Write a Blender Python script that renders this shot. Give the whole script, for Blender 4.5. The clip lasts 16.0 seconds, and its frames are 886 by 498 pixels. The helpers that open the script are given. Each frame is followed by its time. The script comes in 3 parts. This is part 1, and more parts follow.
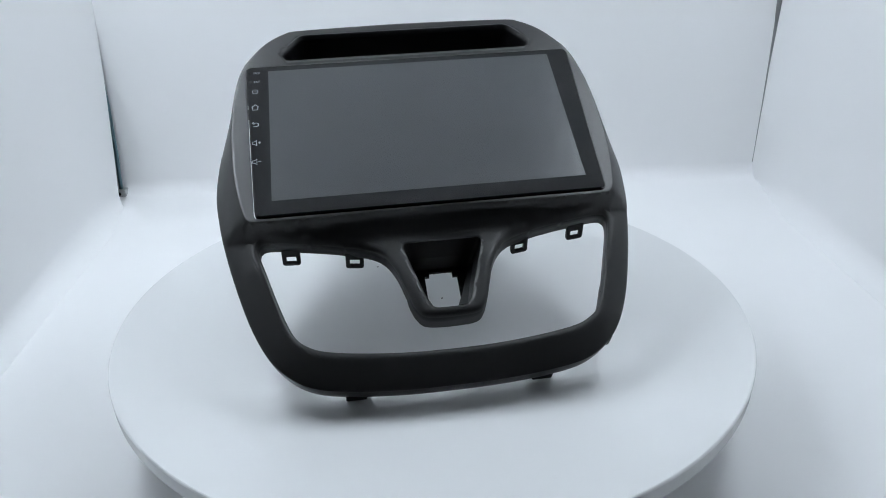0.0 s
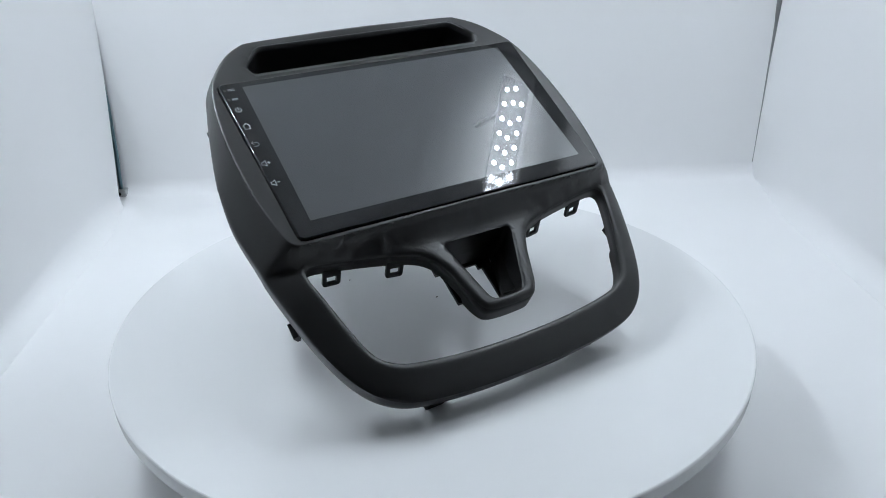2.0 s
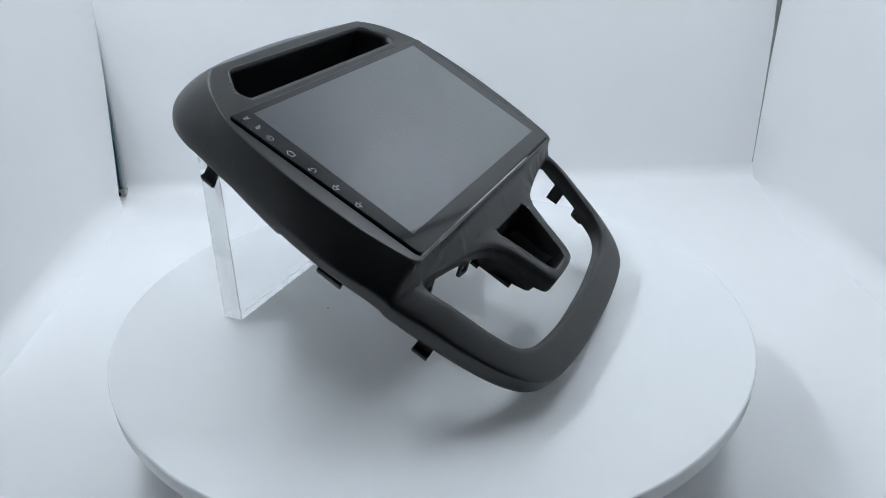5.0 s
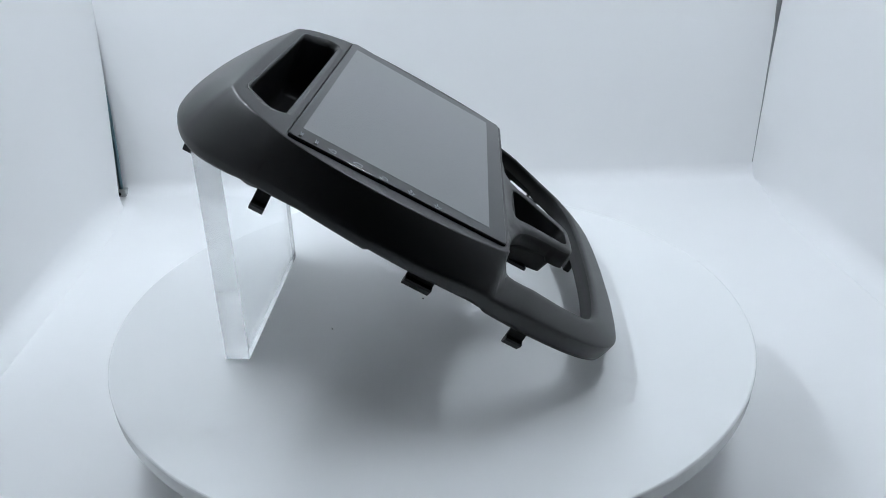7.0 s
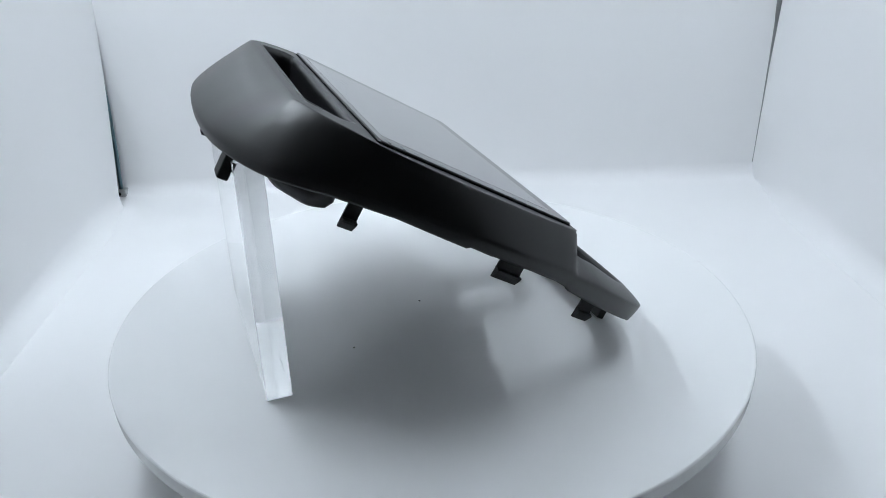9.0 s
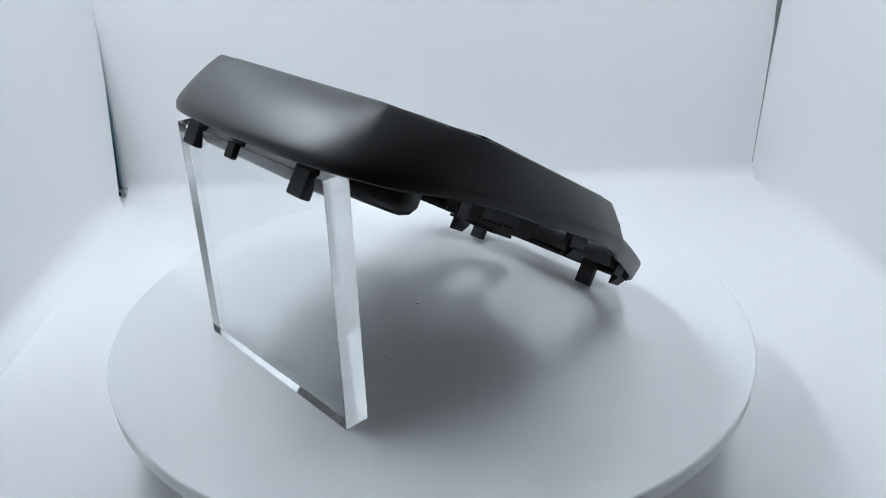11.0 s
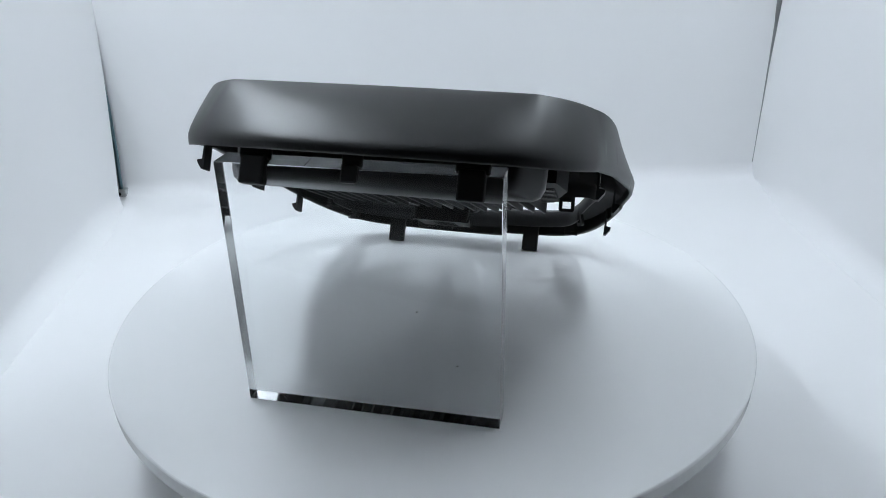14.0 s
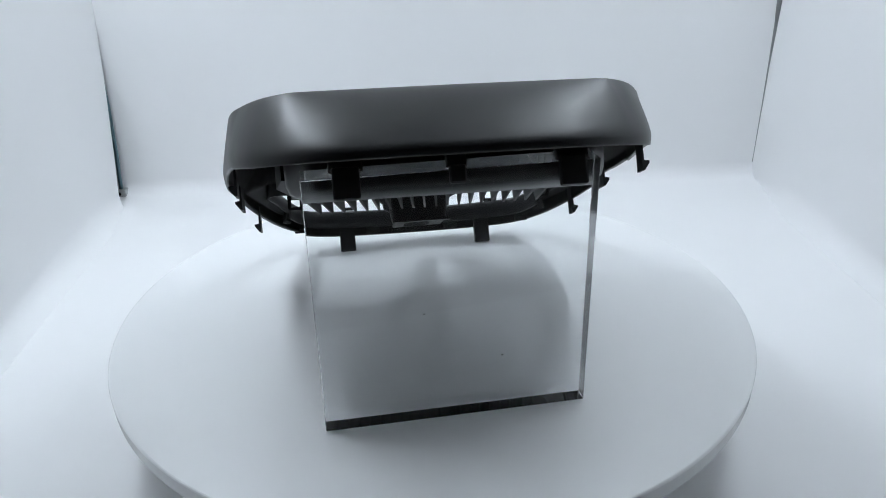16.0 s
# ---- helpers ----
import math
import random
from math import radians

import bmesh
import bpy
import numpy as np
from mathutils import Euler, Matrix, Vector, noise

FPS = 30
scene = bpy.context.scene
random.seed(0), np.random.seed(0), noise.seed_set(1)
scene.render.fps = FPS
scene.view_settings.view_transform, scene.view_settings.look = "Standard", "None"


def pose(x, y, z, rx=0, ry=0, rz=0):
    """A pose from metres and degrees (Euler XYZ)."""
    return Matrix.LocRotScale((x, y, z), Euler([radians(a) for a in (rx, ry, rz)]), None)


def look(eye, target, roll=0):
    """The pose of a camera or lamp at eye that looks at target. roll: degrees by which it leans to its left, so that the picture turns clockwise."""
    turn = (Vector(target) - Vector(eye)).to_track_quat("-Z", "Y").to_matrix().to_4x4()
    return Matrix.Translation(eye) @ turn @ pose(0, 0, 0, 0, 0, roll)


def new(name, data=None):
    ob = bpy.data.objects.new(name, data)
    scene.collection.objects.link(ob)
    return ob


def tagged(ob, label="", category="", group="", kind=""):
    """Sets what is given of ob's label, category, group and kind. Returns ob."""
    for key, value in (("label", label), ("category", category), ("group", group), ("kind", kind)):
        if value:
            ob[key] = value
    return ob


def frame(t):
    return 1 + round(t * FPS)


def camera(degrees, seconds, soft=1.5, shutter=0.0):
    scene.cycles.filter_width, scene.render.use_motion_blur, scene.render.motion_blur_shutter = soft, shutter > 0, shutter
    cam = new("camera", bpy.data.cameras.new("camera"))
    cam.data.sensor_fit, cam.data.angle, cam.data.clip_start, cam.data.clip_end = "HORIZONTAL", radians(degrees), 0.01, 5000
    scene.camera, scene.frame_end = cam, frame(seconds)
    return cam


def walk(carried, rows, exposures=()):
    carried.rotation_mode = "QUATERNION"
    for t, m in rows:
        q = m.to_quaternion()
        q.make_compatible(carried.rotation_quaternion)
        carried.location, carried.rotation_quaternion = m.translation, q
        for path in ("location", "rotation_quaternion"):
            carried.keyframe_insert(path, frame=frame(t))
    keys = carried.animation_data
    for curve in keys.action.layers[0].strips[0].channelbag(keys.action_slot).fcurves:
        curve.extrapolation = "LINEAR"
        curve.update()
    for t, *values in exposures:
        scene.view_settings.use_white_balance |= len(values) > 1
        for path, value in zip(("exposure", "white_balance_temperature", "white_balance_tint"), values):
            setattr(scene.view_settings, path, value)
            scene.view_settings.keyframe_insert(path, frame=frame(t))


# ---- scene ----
cam = camera(60.64, 16.0, soft=0.95)
EYE = (0.0, -0.48224, 0.27636)
AIM = (EYE[0] + 0.019295, EYE[1] + 0.901147, EYE[2] - 0.433084)
walk(cam, [(0.0, look(EYE, AIM, -1.27)), (16.0, look(EYE, AIM, -1.27))],
     exposures=[(0.0, 0.0), (16.0, 0.0)])

scene.cycles.max_bounces, scene.cycles.glossy_bounces, scene.cycles.transmission_bounces = 24, 20, 20
# ---- light: two strips of lamps under the ceiling of the photo box ----
world = bpy.data.worlds.new("world")
scene.world = world
world.use_nodes = True
world.node_tree.nodes["Background"].inputs[0].default_value = (0.6, 0.7, 0.8, 1)
world.node_tree.nodes["Background"].inputs[1].default_value = 0.05

# lamp boards: x, y of the rear end, height, number of rows, glow
STRIPS = ((0.3325, 0.335, 0.664, 18, 262.0), (-0.3325, 0.335, 0.664, 18, 390.0))
CEIL = 0.785


# ---- materials ----
def material(name, base, rough=0.5, metal=0.0, spec=0.5, coat=0.0, noise_amt=0.0, noise_scale=40.0,
             bump=0.0, bump_scale=900.0, stain=0.0, stain_scale=6.0):
    m = bpy.data.materials.new(name)
    m.use_nodes = True
    nt = m.node_tree
    b = nt.nodes["Principled BSDF"]
    b.inputs["Base Color"].default_value = (*base, 1)
    b.inputs["Roughness"].default_value = rough
    b.inputs["Metallic"].default_value = metal
    b.inputs["Specular IOR Level"].default_value = spec
    b.inputs["Coat Weight"].default_value = coat
    tc = nt.nodes.new("ShaderNodeTexCoord")
    if noise_amt or stain:
        n1 = nt.nodes.new("ShaderNodeTexNoise")
        n1.inputs["Scale"].default_value = noise_scale
        n1.inputs["Detail"].default_value = 4
        n2 = nt.nodes.new("ShaderNodeTexNoise")
        n2.inputs["Scale"].default_value = stain_scale
        for n in (n1, n2):
            nt.links.new(tc.outputs["Object"], n.inputs["Vector"])
        add = nt.nodes.new("ShaderNodeMath")
        add.operation = "MULTIPLY_ADD"
        add.inputs[1].default_value = 2 * noise_amt
        add.inputs[2].default_value = 1 - noise_amt - stain
        nt.links.new(n1.outputs["Fac"], add.inputs[0])
        add2 = nt.nodes.new("ShaderNodeMath")
        add2.operation = "MULTIPLY_ADD"
        add2.inputs[1].default_value = 2 * stain
        nt.links.new(n2.outputs["Fac"], add2.inputs[0])
        nt.links.new(add.outputs[0], add2.inputs[2])
        mix = nt.nodes.new("ShaderNodeVectorMath")
        mix.operation = "SCALE"
        mix.inputs[0].default_value = base
        nt.links.new(add2.outputs[0], mix.inputs["Scale"])
        nt.links.new(mix.outputs[0], b.inputs["Base Color"])
    if bump:
        n3 = nt.nodes.new("ShaderNodeTexNoise")
        n3.inputs["Scale"].default_value = bump_scale
        n3.inputs["Detail"].default_value = 2
        nt.links.new(tc.outputs["Object"], n3.inputs["Vector"])
        bp = nt.nodes.new("ShaderNodeBump")
        bp.inputs["Strength"].default_value = bump
        bp.inputs["Distance"].default_value = 0.0004
        nt.links.new(n3.outputs["Fac"], bp.inputs["Height"])
        nt.links.new(bp.outputs[0], b.inputs["Normal"])
    return m


def glowing(name, colour, strength):
    m = bpy.data.materials.new(name)
    m.use_nodes = True
    b = m.node_tree.nodes["Principled BSDF"]
    b.inputs["Base Color"].default_value = (*colour, 1)
    b.inputs["Emission Color"].default_value = (*colour, 1)
    b.inputs["Emission Strength"].default_value = strength
    return m


CLOTH = material("white_fabric", (0.885, 0.885, 0.89), 0.75, noise_amt=0.012, noise_scale=14, stain=0.02, stain_scale=3,
                 bump=0.05, bump_scale=160)
FLOORM = material("white_floor_sheet", (0.80, 0.80, 0.805), 0.6, noise_amt=0.01, noise_scale=12, stain=0.015, stain_scale=3)
# ceiling fabric, its tone set apart from the walls for bounce light and reflection
LINING = material("ceiling_bounce_fabric", (0.91, 0.91, 0.915), 0.8, noise_amt=0.02, noise_scale=14, stain=0.04, stain_scale=4)
PLATTER = material("white_laminate", (0.88, 0.885, 0.89), 0.24, noise_amt=0.008, noise_scale=30, stain=0.012, stain_scale=8)
BASEM = material("dark_base_plastic", (0.06, 0.06, 0.065), 0.5)
PLASTIC = material("dark_grey_matt_plastic", (0.0052, 0.0052, 0.0054), 0.39, spec=0.64, noise_amt=0.05, noise_scale=160,
                   stain=0.04, stain_scale=20, bump=0.10, bump_scale=1800)
BLACK = material("black_moulded_plastic", (0.007, 0.007, 0.0075), 0.5, spec=0.35, noise_amt=0.08, noise_scale=90, bump=0.15, bump_scale=900)
SATIN = material("black_smooth_plastic", (0.009, 0.009, 0.010), 0.38, noise_amt=0.05, noise_scale=60)
BEZEL = material("black_panel_glass", (0.006, 0.006, 0.007), 0.06, spec=0.5)
DISPLAY = material("switched_off_display", (0.014, 0.018, 0.025), 0.25, spec=0.65, coat=0.9)
DISPLAY.node_tree.nodes["Principled BSDF"].inputs["IOR"].default_value = 1.5
DISPLAY.node_tree.nodes["Principled BSDF"].inputs["Coat Roughness"].default_value = 0.01
DISPLAY.node_tree.nodes["Principled BSDF"].inputs["Coat IOR"].default_value = 1.75
WHITE = material("white_print", (0.38, 0.40, 0.43), 0.5)
ROOM = material("dim_grey_paint", (0.18, 0.18, 0.18), 0.8, noise_amt=0.03)
GAP = material("gap_shade", (0.075, 0.09, 0.1), 0.7)
POLE = material("dark_teal_pole", (0.09, 0.17, 0.20), 0.45)
FOOT = material("grey_moulding", (0.36, 0.37, 0.37), 0.5, noise_amt=0.05)
LED_COLOUR = (0.785, 0.88, 0.97)
BOARD = material("lamp_board", (0.35, 0.36, 0.38), 0.4)
RUBBER = material("black_rubber", (0.02, 0.02, 0.02), 0.8)

ACRYLIC = bpy.data.materials.new("clear_acrylic")
ACRYLIC.use_nodes = True
_b = ACRYLIC.node_tree.nodes["Principled BSDF"]
_b.inputs["Base Color"].default_value = (0.97, 0.985, 0.99, 1)
_b.inputs["Roughness"].default_value = 0.0
_b.inputs["IOR"].default_value = 1.49
_b.inputs["Transmission Weight"].default_value = 1.0


# end face: a diffuse white share stands in for light piped through the block
WHITENED_END = ACRYLIC.copy()
WHITENED_END.name = "hazy_whitened_acrylic_end"
_b = WHITENED_END.node_tree.nodes["Principled BSDF"]
_b.inputs["Base Color"].default_value = (0.97, 0.975, 0.98, 1)
_b.inputs["Roughness"].default_value = 0.15
_b.inputs["Transmission Weight"].default_value = 0.75


# ---- building helpers ----
def shade(bm, smooth):
    for f in bm.faces:
        f.smooth = smooth


def part(name, bm, mat, parent=None, label="", smooth=False):
    me = bpy.data.meshes.new(name)
    shade(bm, smooth)
    bm.to_mesh(me)
    bm.free()
    me.materials.append(mat)
    ob = new(name, me)
    if parent:
        ob.parent = parent
    if label:
        ob["label"] = label
    return ob


def box(bm, x0, x1, y0, y1, z0, z1, bevel=0.0, seg=2, m=None):
    r = bmesh.ops.create_cube(bm, size=1.0)
    vs = r["verts"]
    for v in vs:
        v.co = Vector(((x0 + x1) / 2 + v.co.x * (x1 - x0), (y0 + y1) / 2 + v.co.y * (y1 - y0), (z0 + z1) / 2 + v.co.z * (z1 - z0)))
    if bevel:
        es = list({e for v in vs for e in v.link_edges})
        g = bmesh.ops.bevel(bm, geom=es, offset=bevel, segments=seg, affect="EDGES", profile=0.6)
        vs = list({v for f in g["faces"] for v in f.verts} | {v for v in vs if v.is_valid})
    if m is not None:
        for v in vs:
            v.co = m @ v.co
    return vs


def prism(bm, outline, z0, z1, m=None):
    """A closed prism over an outline in the xy plane."""
    lo = [bm.verts.new((x, y, z0)) for x, y in outline]
    hi = [bm.verts.new((x, y, z1)) for x, y in outline]
    n = len(outline)
    for i in range(n):
        j = (i + 1) % n
        bm.faces.new((lo[i], lo[j], hi[j], hi[i]))
    bm.faces.new(lo[::-1])
    bm.faces.new(hi)
    if m is not None:
        for v in lo + hi:
            v.co = m @ v.co
    return lo, hi


def rounded(pts, r, seg=6):
    """A polygon with its corners rounded; r is one radius or one a corner."""
    out, n = [], len(pts)
    for i in range(n):
        p, a, b = Vector(pts[i]), Vector(pts[i - 1]), Vector(pts[(i + 1) % n])
        rr = r[i] if isinstance(r, (list, tuple)) else r
        u, v = (a - p), (b - p)
        la, lb = u.length, v.length
        u.normalize(), v.normalize()
        d = min(rr / max(math.tan(u.angle(v) / 2), 1e-3), la * 0.48, lb * 0.48)
        p0, p1 = p + u * d, p + v * d
        for k in range(seg + 1):
            t = k / seg
            out.append(tuple((1 - t) ** 2 * p0 + 2 * t * (1 - t) * p + t * t * p1))
    return out


def spline(pts, step, closed=True):
    """Catmull-Rom through pts, resampled to about step."""
    P = [np.array(p, float) for p in pts]
    n = len(P)
    dense = []
    for i in range(n if closed else n - 1):
        a, b, c, d = (P[(i + k) % n] if closed else P[min(max(i + k, 0), n - 1)] for k in (-1, 0, 1, 2))
        for t in np.linspace(0, 1, 14, endpoint=False):
            dense.append(0.5 * (2 * b + (c - a) * t + (2 * a - 5 * b + 4 * c - d) * t * t + (3 * b - a - 3 * c + d) * t ** 3))
    if not closed:
        dense.append(P[-1])
    return resample([tuple(q) for q in dense], step, closed)


def resample(pts, step, closed=True):
    P = np.array(pts + [pts[0]] if closed else pts, float)
    L = np.r_[0, np.cumsum(np.linalg.norm(np.diff(P, axis=0), axis=1))]
    n = max(8, int(round(L[-1] / step)))
    s = np.linspace(0, L[-1], n, endpoint=not closed)
    return [(float(np.interp(k, L, P[:, 0])), float(np.interp(k, L, P[:, 1]))) for k in s]


def inside(poly, pts):
    """Which of the points lie inside the polygon."""
    P, Q = np.array(poly), np.asarray(pts)
    a, b = P, np.roll(P, -1, axis=0)
    x, y = Q[:, :1], Q[:, 1:2]
    cross = ((a[:, 1] > y) != (b[:, 1] > y)) & (x < (b[:, 0] - a[:, 0]) * (y - a[:, 1]) / (b[:, 1] - a[:, 1] + 1e-15) + a[:, 0])
    return cross.sum(1) % 2 == 1


def distance(poly, pts):
    """The points' distance to the polygon's outline."""
    P, Q = np.array(poly), np.asarray(pts)
    a, b = P, np.roll(P, -1, axis=0)
    ab = b - a
    best = np.full(len(Q), 1e9)
    for i in range(len(a)):
        t = np.clip(((Q - a[i]) @ ab[i]) / (ab[i] @ ab[i] + 1e-15), 0, 1)
        best = np.minimum(best, np.linalg.norm(Q - a[i] - t[:, None] * ab[i], axis=1))
    return best


def tube(bm, path, radius, seg=8):
    """A round bar along a path of points."""
    rings = []
    for i, p in enumerate(path):
        p = Vector(p)
        d = (Vector(path[min(i + 1, len(path) - 1)]) - Vector(path[max(i - 1, 0)])).normalized()
        s = d.orthogonal().normalized() if i == 0 else (rings_dir - d * rings_dir.dot(d)).normalized()
        rings_dir = s
        q = d.cross(s)
        rings.append([bm.verts.new(p + radius * (math.cos(a) * s + math.sin(a) * q)) for a in np.linspace(0, 2 * math.pi, seg, endpoint=False)])
    for r0, r1 in zip(rings, rings[1:]):
        for k in range(seg):
            bm.faces.new((r0[k], r0[(k + 1) % seg], r1[(k + 1) % seg], r1[k]))
    bm.faces.new(rings[0][::-1])
    bm.faces.new(rings[-1])


# ---- the photo box ----
FLOOR, BACK, LEFT, RIGHT, FRONT = -0.08, 0.452, -0.386, 0.431, -0.37


def sheet(name, grid, thick, mat, label, smooth=True):
    """A thick sheet through a grid of points."""
    def fringe(seq):
        """Extra points close to both ends, which keep the shading even up to the edge."""
        first = tuple(a + 0.02 * (b - a) for a, b in zip(seq[0], seq[1]))
        last = tuple(a + 0.02 * (b - a) for a, b in zip(seq[-1], seq[-2]))
        return [seq[0], first, *seq[1:-1], last, seq[-1]]
    grid = [fringe(row) for row in grid]
    grid = [list(r) for r in zip(*[fringe(col) for col in zip(*grid)])]
    bm = bmesh.new()
    vs = [[bm.verts.new(p) for p in row] for row in grid]
    for r0, r1 in zip(vs, vs[1:]):
        for k in range(len(r0) - 1):
            bm.faces.new((r0[k], r0[k + 1], r1[k + 1], r1[k]))
    ob = part(name, bm, mat, smooth=smooth)
    md = ob.modifiers.new("thickness", "SOLIDIFY")
    md.thickness, md.offset = thick, -1.0
    return tagged(ob, label, name.split("_")[0], kind="structure")


def wobble(a, b, amount, seed):
    return amount * noise.noise((a * 3.1, b * 3.1, seed))


def build_photo_box():
    # back cloth, sweeping round into the floor
    prof = [(BACK, CEIL)]
    prof += [(BACK, z) for z in np.linspace(CEIL - 0.03, FLOOR + 0.022, 14)]
    prof += [(BACK - 0.022 * (1 - math.cos(a)), FLOOR + 0.001 + 0.021 * (1 - math.sin(a))) for a in np.linspace(0, math.pi / 2, 8)[1:]]
    prof += [(y, FLOOR + 0.001) for y in np.linspace(BACK - 0.06, FRONT, 8)]
    grid = []
    for y, z in prof:
        row = []
        edge = RIGHT + 0.004 - 0.009 * min(1.3, max(0.0, (z - 0.0) / 0.13))
        for x in np.linspace(LEFT - 0.03, edge, 25):
            row.append((x, y + (wobble(x, z, 0.006, 3.0) * min(1, (z - FLOOR) / 0.2, max(0.0, x - LEFT + 0.004) / 0.12, max(0.0, edge - x) / 0.12) if z > FLOOR + 0.02 else 0), z))
        grid.append(row)
    sheet("wall_back", grid, 0.003, CLOTH, "white fabric back wall of a photo light box")
    # floor
    bm = bmesh.new()
    box(bm, LEFT - 0.05, RIGHT + 0.05, FRONT, BACK + 0.03, FLOOR - 0.02, FLOOR - 0.0025)
    tagged(part("floor", bm, FLOORM), "white sheet floor of a photo light box", "floor", kind="structure")
    heights = list(np.linspace(FLOOR + 0.0015, FLOOR + 0.03, 8)) + list(np.linspace(FLOOR + 0.05, CEIL, 24))

    def cove(z):
        q = max(0.0, (FLOOR + 0.03 - z) / 0.03)
        return 0.03 * (1 - math.sqrt(max(0.0, 1 - q * q)))
    # left wall with its rear edge standing off near the floor
    grid = []
    for z in heights:
        end = BACK - 0.0012 - 0.052 * max(0.0, 1 - (z - FLOOR) / 0.27) ** 1.6
        grid.append([(LEFT + cove(z) * min(1, max(0, BACK - y - 0.02) / 0.12) + 0.04 * (BACK - y) * 0.9 + wobble(y, z, 0.003, 7.0), y, z) for y in np.linspace(end, FRONT, 24)])
    sheet("wall_left", grid, 0.003, CLOTH, "white fabric side wall of a photo light box")
    # right wall, whose rear edge stands off higher up
    grid = []
    for z in heights:
        end = BACK - 0.0008 - 0.007 * min(1.3, max(0.0, (z - 0.02) / 0.13))
        grid.append([(RIGHT - cove(z) * min(1, max(0, BACK - y - 0.02) / 0.12) + 0.01 * (BACK - y) + wobble(y, z, 0.003, 11.0), y, z) for y in np.linspace(FRONT, end, 24)])
    sheet("wall_right", grid, 0.003, CLOTH, "white fabric side wall of a photo light box")
    bm = bmesh.new()
    box(bm, LEFT - 0.05, RIGHT + 0.05, FRONT, BACK + 0.02, CEIL, CEIL + 0.02)
    tagged(part("ceiling", bm, LINING), "fabric ceiling of a photo light box, tone set for bounce light", "ceiling", kind="structure")
    # the dim room outside the open front of the box
    for nm, b in (("wall_1", (-1.6, 1.6, -2.3, -2.26, -0.75, 1.75)), ("wall_2", (-1.6, -1.56, -2.26, 0.6, -0.75, 1.75)),
                  ("wall_3", (1.56, 1.6, -2.26, 0.6, -0.75, 1.75)), ("wall_4", (-1.6, 1.6, 0.6, 0.64, -0.75, 1.75)),
                  ("floor_room", (-1.6, 1.6, -2.3, 0.64, -0.79, -0.75)), ("ceiling_room", (-1.6, 1.6, -2.3, 0.64, 1.75, 1.79))):
        bm = bmesh.new()
        box(bm, *b)
        tagged(part(nm, bm, ROOM), "dim grey room outside the photo box", nm.split("_")[0], kind="structure")
    bm = bmesh.new()
    box(bm, -0.7, 0.7, -0.75, 0.58, -0.13, FLOOR - 0.021)
    tagged(part("table", bm, ROOM), "plain grey table under the photo box", "table")
    # dark backing sheets, added so that the gaps look shaded
    for nm, x0, x1 in (("trim_left", LEFT - 0.052, LEFT - 0.045), ("trim_right", RIGHT + 0.045, RIGHT + 0.052)):
        bm = bmesh.new()
        box(bm, x0, x1, BACK - 0.2, BACK + 0.03, FLOOR - 0.02, CEIL)
        tagged(part(nm, bm, GAP), "dark backing sheet added as shade behind a light box gap", "trim", kind="structure")


build_photo_box()


def build_corner_poles():
    # a thin rod shows in the gap of one rear corner
    pole = new("corner_pole")
    tagged(pole, "thin dark teal corner pole in a grey foot", "pole")
    bm = bmesh.new()
    tube(bm, [(-0.3925, BACK - 0.011, FLOOR + 0.006), (-0.3885, BACK - 0.011, -0.02), (-0.3868, BACK - 0.010, 0.04), (-0.3885, BACK - 0.008, 0.12), (-0.394, BACK - 0.006, 0.25), (-0.394, BACK - 0.006, CEIL)], 0.0024, 10)
    part("rod", bm, POLE, pole, smooth=True)
    bm = bmesh.new()
    box(bm, -0.3965, -0.3845, BACK - 0.018, BACK - 0.005, FLOOR + 0.0012, FLOOR + 0.013, 0.002, 2)
    part("foot", bm, FOOT, pole, "pale grey moulded foot")
    bm = bmesh.new()
    tube(bm, [(-0.3925, BACK - 0.0195, FLOOR + 0.0085), (-0.3925, BACK - 0.0175, FLOOR + 0.0085)], 0.0024, 10)
    part("screw", bm, BLACK, pole, "small black screw")
    # wider grey rod, added to give the other gap its shaded tone
    pole = new("corner_pole")
    tagged(pole, "grey rod added to tone the gap behind the white fabric", "pole")
    bm = bmesh.new()
    tube(bm, [(RIGHT - 0.001, BACK + 0.0055, FLOOR), (RIGHT - 0.001, BACK + 0.0055, CEIL)], 0.009, 14)
    part("rod", bm, FOOT, pole, smooth=True)


build_corner_poles()


def build_led_strip(sx, sy, sz, rows, power):
    """A narrow board with three columns of LEDs, hung under the ceiling."""
    glow = glowing("led_glow", LED_COLOUR, power)
    strip = new("led_strip")
    strip.matrix_basis = pose(sx, sy, sz)
    tagged(strip, "white lamp board with rows of glowing round LEDs", "lamp", group="lamp boards under the ceiling")
    pitch = 0.0241
    length = rows * pitch + 0.012
    bm = bmesh.new()
    box(bm, -0.024, 0.024, -length, 0.012, 0.0, 0.004, 0.001)
    part("board", bm, BOARD, strip)
    for y in (-0.03, -length + 0.03):
        bm = bmesh.new()
        box(bm, -0.003, 0.003, y - 0.003, y + 0.003, 0.0035, CEIL - sz + 0.001)
        part("hanger", bm, BOARD, strip)
    me = None
    for r in range(rows):
        for c in range(3):
            if r == 0 and c == 2:
                continue
            if me is None:
                bm = bmesh.new()
                bmesh.ops.create_cone(bm, cap_ends=True, segments=14, radius1=0.0034, radius2=0.0034, depth=0.0003)
                ob = part("led", bm, glow, strip)
                me = ob.data
            else:
                ob = new("led", me)
                ob.parent = strip
            shift = (0.0, 0.007 if r < 2 else -0.003, 0.0095)[c]
            ob.location = ((c - 1) * 0.0146, -0.0095 - r * pitch + shift, -0.0002)


for strip_place in STRIPS:
    build_led_strip(*strip_place)


